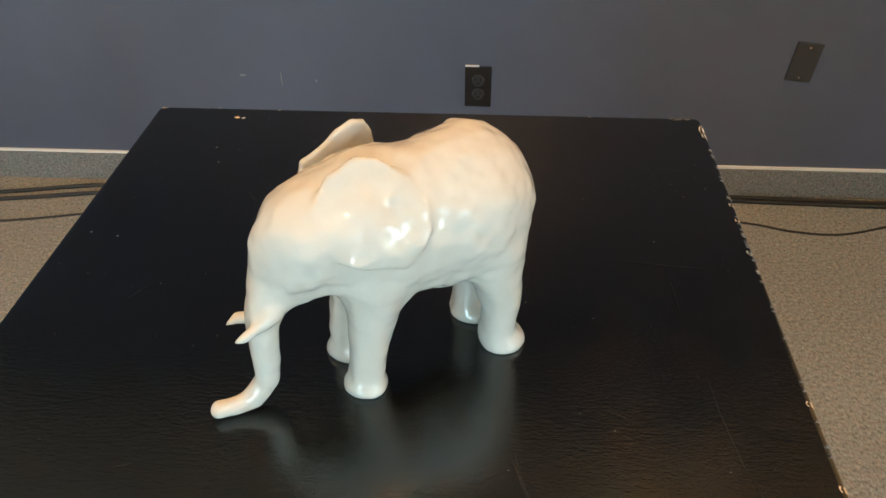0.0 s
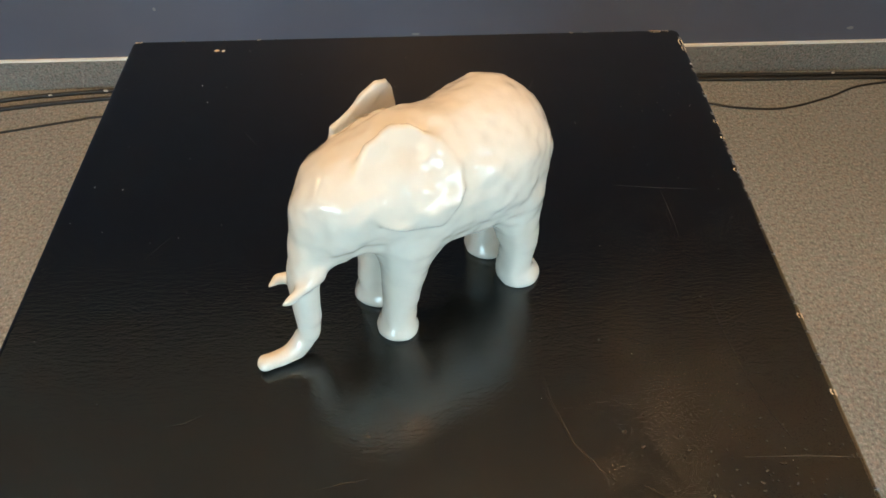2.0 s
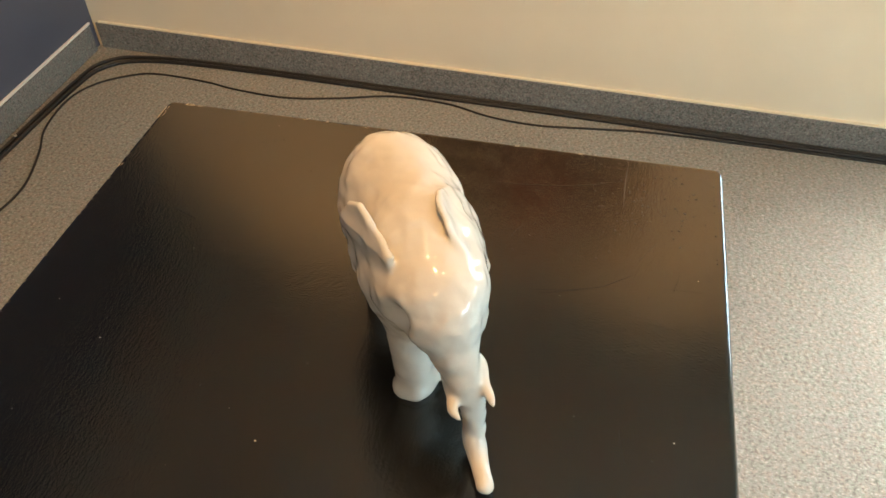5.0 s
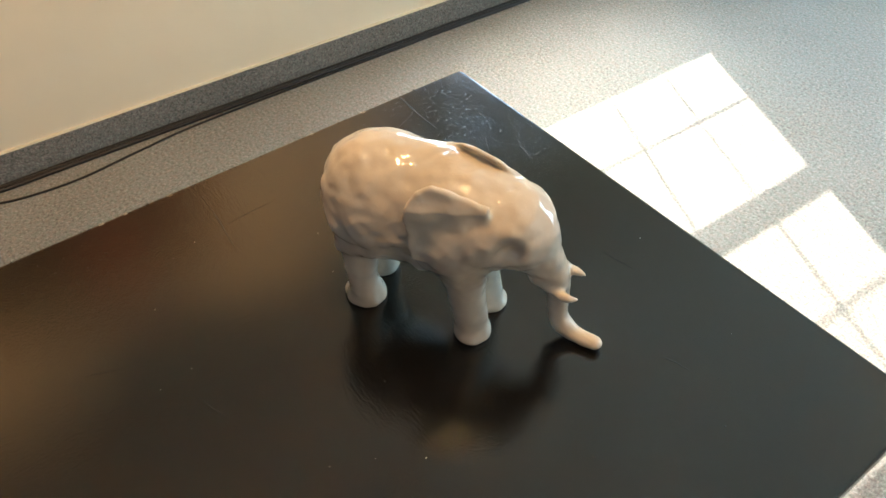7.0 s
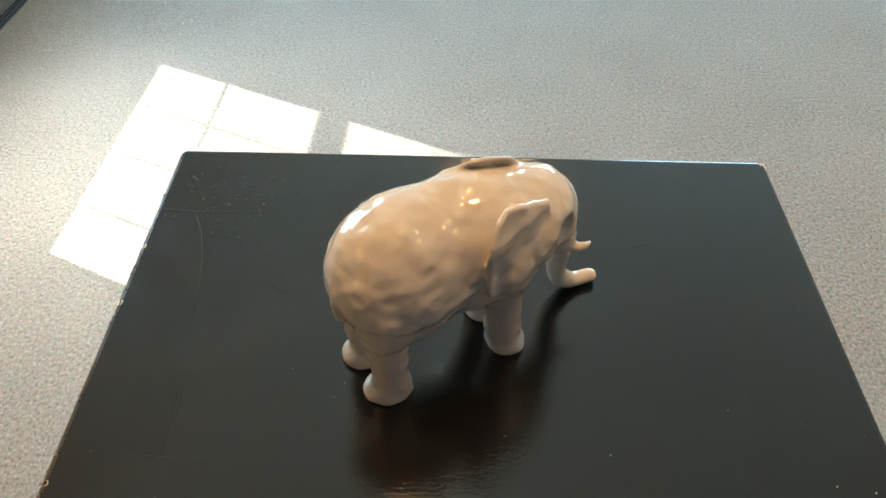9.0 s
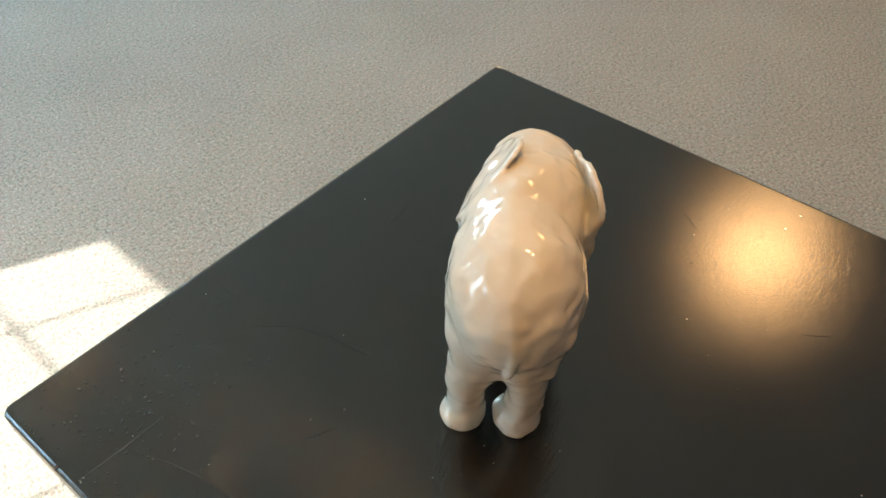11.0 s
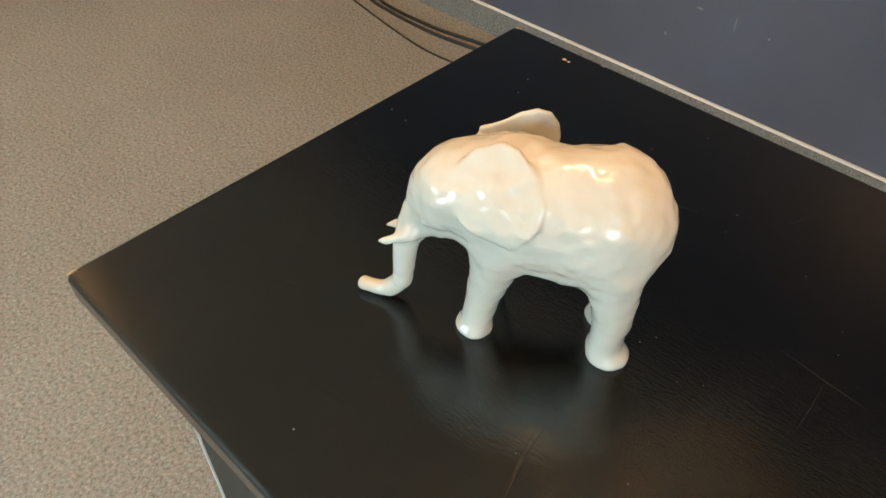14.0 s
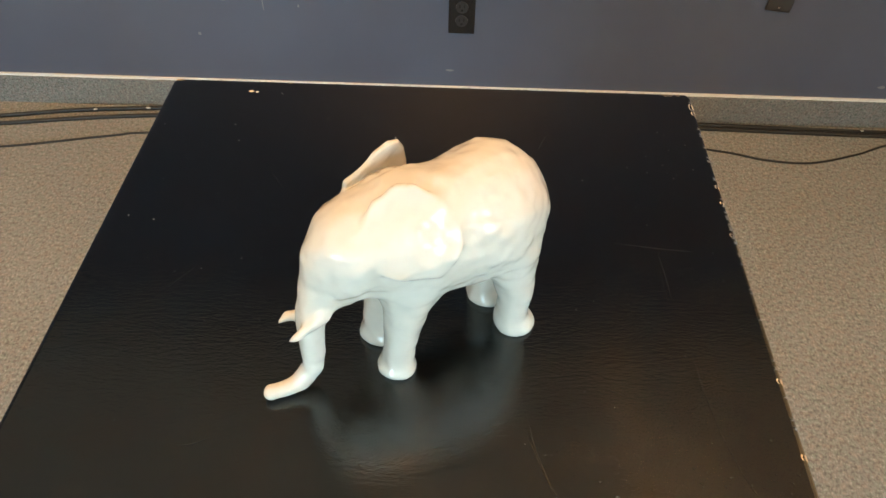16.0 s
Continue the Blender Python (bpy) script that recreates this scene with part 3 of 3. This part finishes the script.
    # tail
    D = smin(D, chain([((-57, -6, 124), 2.6), ((-64.5, -9, 108), 2.6), ((-67.2, -11, 92), 2.5), ((-66.8, -10.5, 81), 2.4), ((-64, -8.5, 73), 2.5)], 3), 2.2)
    # ears
    D = smin(D, ear([(65.6, 127.3), (52, 142.5), (37, 148.5), (25.5, 147.5), (13.6, 138), (6.2, 124.8), (7.5, 112), (16.4, 100), (23.5, 94), (32, 97), (44, 98), (56, 104), (61.6, 113.2)],
                    lambda x, z: np.minimum(17.5 - 0.2 * (x - 12) - 0.56 * (z - 133) - 0.002 * (z - 112) ** 2 * (z > 112), 31.8 - 0.12 * (x - 12)) + 0.35 * np.sin(0.3 * x - 0.13 * z), 1.08, 1.8), 3)
    D = smin(D, ear([(59, 124), (57.5, 133.5), (51, 135.5), (43, 139.5), (34, 144), (24, 146.5), (16, 142.5), (10.5, 133), (9, 122), (10.5, 108), (10.5, 96), (12.5, 86.5), (20, 84.5), (27, 88), (40, 90), (54, 98), (59.4, 111.7)],
                    lambda x, z: -(41.00 + 0.370 * (20 - x) - 0.09 * (z - 135) * (z > 128) + 2.5 * np.exp(-((z - 126) / 9) ** 2) + 0.4 * np.sin(0.32 * x + 0.11 * z)), 1.1, 1.9), 3)

    D = D + lumps(8.0, 0.3) + lumps(4.5, 0.14)
    D = np.maximum(D, -Z)                                # flat soles

    # surface nets
    inside = D < 0
    n = np.array(D.shape)
    cells = np.zeros(n - 1, np.int8)
    for i in (0, 1):
        for j in (0, 1):
            for k in (0, 1):
                cells += inside[i:n[0] - 1 + i, j:n[1] - 1 + j, k:n[2] - 1 + k]
    active = np.argwhere((cells > 0) & (cells < 8))
    index = np.full(n - 1, -1, np.int64)
    index[tuple(active.T)] = np.arange(len(active))
    total, count = np.zeros((len(active), 3)), np.zeros((len(active), 1))
    corners = [np.array(c) for c in np.ndindex(2, 2, 2)]
    for a in corners:
        for axis in range(3):
            if a[axis]:
                continue
            b = a.copy()
            b[axis] = 1
            da, db = D[tuple((active + a).T)], D[tuple((active + b).T)]
            cross = (da < 0) != (db < 0)
            t = np.where(cross, da / np.where(cross, da - db, 1), 0)
            p = a + t[:, None] * (b - a)
            total += np.where(cross[:, None], p, 0)
            count += cross[:, None]
    verts = (lo + h * (active + total / count)) / 1000
    faces = []
    for axis in range(3):
        u, v = (axis + 1) % 3, (axis + 2) % 3
        sl0, sl1 = [slice(1, -1)] * 3, [slice(1, -1)] * 3
        sl0[axis], sl1[axis] = slice(0, -1), slice(1, None)
        s0, s1 = inside[tuple(sl0)], inside[tuple(sl1)]
        at = np.argwhere(s0 != s1)
        flip = s0[tuple(at.T)]
        off = np.ones(3, int)
        off[axis] = 0
        at = at + off
        quad = []
        for du, dv in ((0, 0), (-1, 0), (-1, -1), (0, -1)):
            c = at.copy()
            c[:, u] += du
            c[:, v] += dv
            quad.append(index[tuple(c.T)])
        q = np.stack(quad, 1)
        faces.append(np.where(flip[:, None], q, q[:, ::-1]))
    faces = np.concatenate(faces)
    me = bpy.data.meshes.new("elephant_statue")
    me.from_pydata(verts.tolist(), [], faces.tolist())
    bm = bmesh.new()
    bm.from_mesh(me)
    for _ in range(2):
        bmesh.ops.smooth_vert(bm, verts=[v for v in bm.verts if v.co.z > 0.001], factor=0.5, use_axis_x=True, use_axis_y=True, use_axis_z=True)
    bm.to_mesh(me)
    bm.free()
    me.materials.append(CERAMIC)
    me.shade_smooth()
    ob = new("elephant_statue", me)
    ob.matrix_world = pose(0.027, -0.046, TOP, 0, 0, 208.6)
    return tagged(ob, "glossy cream-white glazed ceramic elephant with lowered trunk", "statue")


elephant()

# ---- on the walls and the floor ----
outlet = thing("power_outlet", (0.021, N_Y - 0.0067, 0.320), "black plastic double power outlet on the dark wall", "outlet")
part("plate", box(-0.035, 0.035, -0.006, 0, -0.0575, 0.0575, 0.0025), OUTLET, outlet)
for s in (-1, 1):
    bm = bmesh.new()
    bmesh.ops.create_cone(bm, cap_ends=True, segments=24, radius1=0.0165, radius2=0.016, depth=0.004, matrix=pose(0, -0.0075, s * 0.0195, 90))
    sock = part("socket", bm, OUTLET_FACE, outlet)
    for x in (-0.006, 0.006):
        part("slot", box(x - 0.0012, x + 0.0012, -0.0102, -0.0094, s * 0.0195 - 0.001, s * 0.0195 + 0.008), OUTLET, sock)
    part("slot", box(-0.0025, 0.0025, -0.0102, -0.0094, s * 0.0195 - 0.010, s * 0.0195 - 0.005, 0.001), OUTLET, sock)
part("paint_edge", box(-0.034, 0.002, -0.007, -0.0005, 0.0576, 0.0605, 0.001), TRIM, outlet, "pale paint left on the top edge")

blank = thing("blank_wall_plate", (0.843, N_Y + 0.0045, 0.406), "dark painted blank cover plate with two screws on the wall", "wall plate")
blank.rotation_euler = (0, radians(5), 0)
part("plate", box(-0.033, 0.033, -0.006, 0, -0.052, 0.052, 0.0025), PLATE, blank)
for s in (-1, 1):
    bm = bmesh.new()
    bmesh.ops.create_cone(bm, cap_ends=True, segments=12, radius1=0.0035, radius2=0.003, depth=0.002, matrix=pose(0, -0.007, s * 0.040, 90))
    part("screw", bm, METAL, blank)


def cable(points, radius, label):
    ob = part("cable", tube([(x, y, radius) for x, y in points], radius), CABLE, smooth=True)
    return tagged(ob, label, "cable", "cables along the walls")

# thick pair beside the dark wall, bowing out towards the west
cable([(-5.3, 1.42), (-3.2, 1.46), (-2.3, 1.47), (-1.96, 1.44), (-1.79, 1.36), (-1.66, 1.335), (-1.47, 1.34), (-1.29, 1.37), (-1.02, 1.42), (-0.6, 1.45), (0.2, 1.462), (1.0, 1.458), (1.48, 1.452), (1.62, 1.42), (1.672, 1.30), (1.68, 1.0), (1.663, 0.4), (1.642, -0.2), (1.62, -0.8), (1.595, -1.6), (1.56, -2.6), (1.49, -4.6)], 0.006, "thick black cable lying along the foot of the walls")
cable([(-5.3, 1.40), (-3.2, 1.43), (-2.3, 1.44), (-1.96, 1.40), (-1.79, 1.33), (-1.65, 1.312), (-1.45, 1.31), (-1.27, 1.335), (-0.95, 1.39), (-0.5, 1.43), (0.2, 1.444), (1.0, 1.44), (1.45, 1.434), (1.595, 1.40), (1.653, 1.28), (1.665, 1.0), (1.648, 0.4), (1.628, -0.2), (1.607, -0.8), (1.58, -1.6), (1.545, -2.6), (1.475, -4.6)], 0.006, "thick black cable lying along the foot of the walls")
cable([(-5.3, 1.30), (-2.6, 1.36), (-2.0, 1.31), (-1.6, 1.245), (-1.39, 1.22), (-1.21, 1.238), (-0.94, 1.304), (-0.83, 1.325), (-0.3, 1.38), (0.4, 1.39), (0.743, 1.345), (0.876, 1.311), (1.0, 1.306), (1.14, 1.352), (1.25, 1.403), (1.4, 1.42), (1.5, 1.38), (1.57, 1.29), (1.59, 1.21), (1.58, 1.05), (1.56, 0.95), (1.548, 0.78), (1.575, 0.63), (1.625, 0.45), (1.62, 0.28), (1.58, 0.14), (1.567, -0.006), (1.585, -0.17), (1.602, -0.38), (1.592, -0.9), (1.57, -1.7), (1.45, -4.6)], 0.0032, "thin black cable meandering along the walls")


def scrap(x, y, z, n):
    """A small pale paint scuff on the dark wall."""
    bm = bmesh.new()
    vs = [bm.verts.new((x + n[0] * math.cos(a) * random.uniform(0.6, 1), y, z + n[1] * math.sin(a) * random.uniform(0.6, 1))) for a in (2 * math.pi * k / 8 for k in range(8))]
    bm.faces.new(vs)
    return part("scuff", bm, WALL_SCUFF, bpy.data.objects["wall_north"])


for x, z, w, h in ((-0.609, 0.339, 0.012, 0.004), (-0.505, 0.33, 0.0015, 0.03), (-0.411, 0.326, 0.003, 0.006), (-0.007, 0.145, 0.014, 0.004), (-0.69, 0.236, 0.006, 0.006), (1.205, 0.133, 0.014, 0.006)):
    scrap(x, N_Y - 0.0008, z, (w, h))

def lint(x, y, size):
    """A small torn scrap of fluff, rounded and uneven."""
    bm = bmesh.new()
    bmesh.ops.create_icosphere(bm, subdivisions=2, radius=size)
    for v in bm.verts:
        v.co = Vector((v.co.x * 1.5, v.co.y, v.co.z * 0.5)) * random.uniform(0.75, 1.15)
        v.co.z += 0.5 * size
    ob = part("lint", bm, SPECK, smooth=True)
    ob.location = (x, y, 0.0115)
    return tagged(ob, "small white scrap of fluff caught on the cable", "lint", "scraps of fluff")


for x, y, size in ((-0.875, 1.425, 0.005), (-1.024, 1.409, 0.004), (1.185, 1.452, 0.004)):
    lint(x, y, size)

# black stool towards the west, of which a foot shows
stool = thing("stool", (-2.85, 0.05, 0), "black metal stool standing on the carpet", "stool")
for sx in (-1, 1):
    for sy in (-1, 1):
        part("leg", tube([(sx * 0.20, sy * 0.20, 0.0), (sx * 0.17, sy * 0.17, 0.22), (sx * 0.13, sy * 0.13, 0.46)], 0.016, 10), DARK_METAL, stool, smooth=True)
bm = bmesh.new()
bmesh.ops.create_cone(bm, cap_ends=True, segments=32, radius1=0.19, radius2=0.18, depth=0.04, matrix=pose(0, 0, 0.48))
part("seat", bm, BLACK_SIDE, stool)
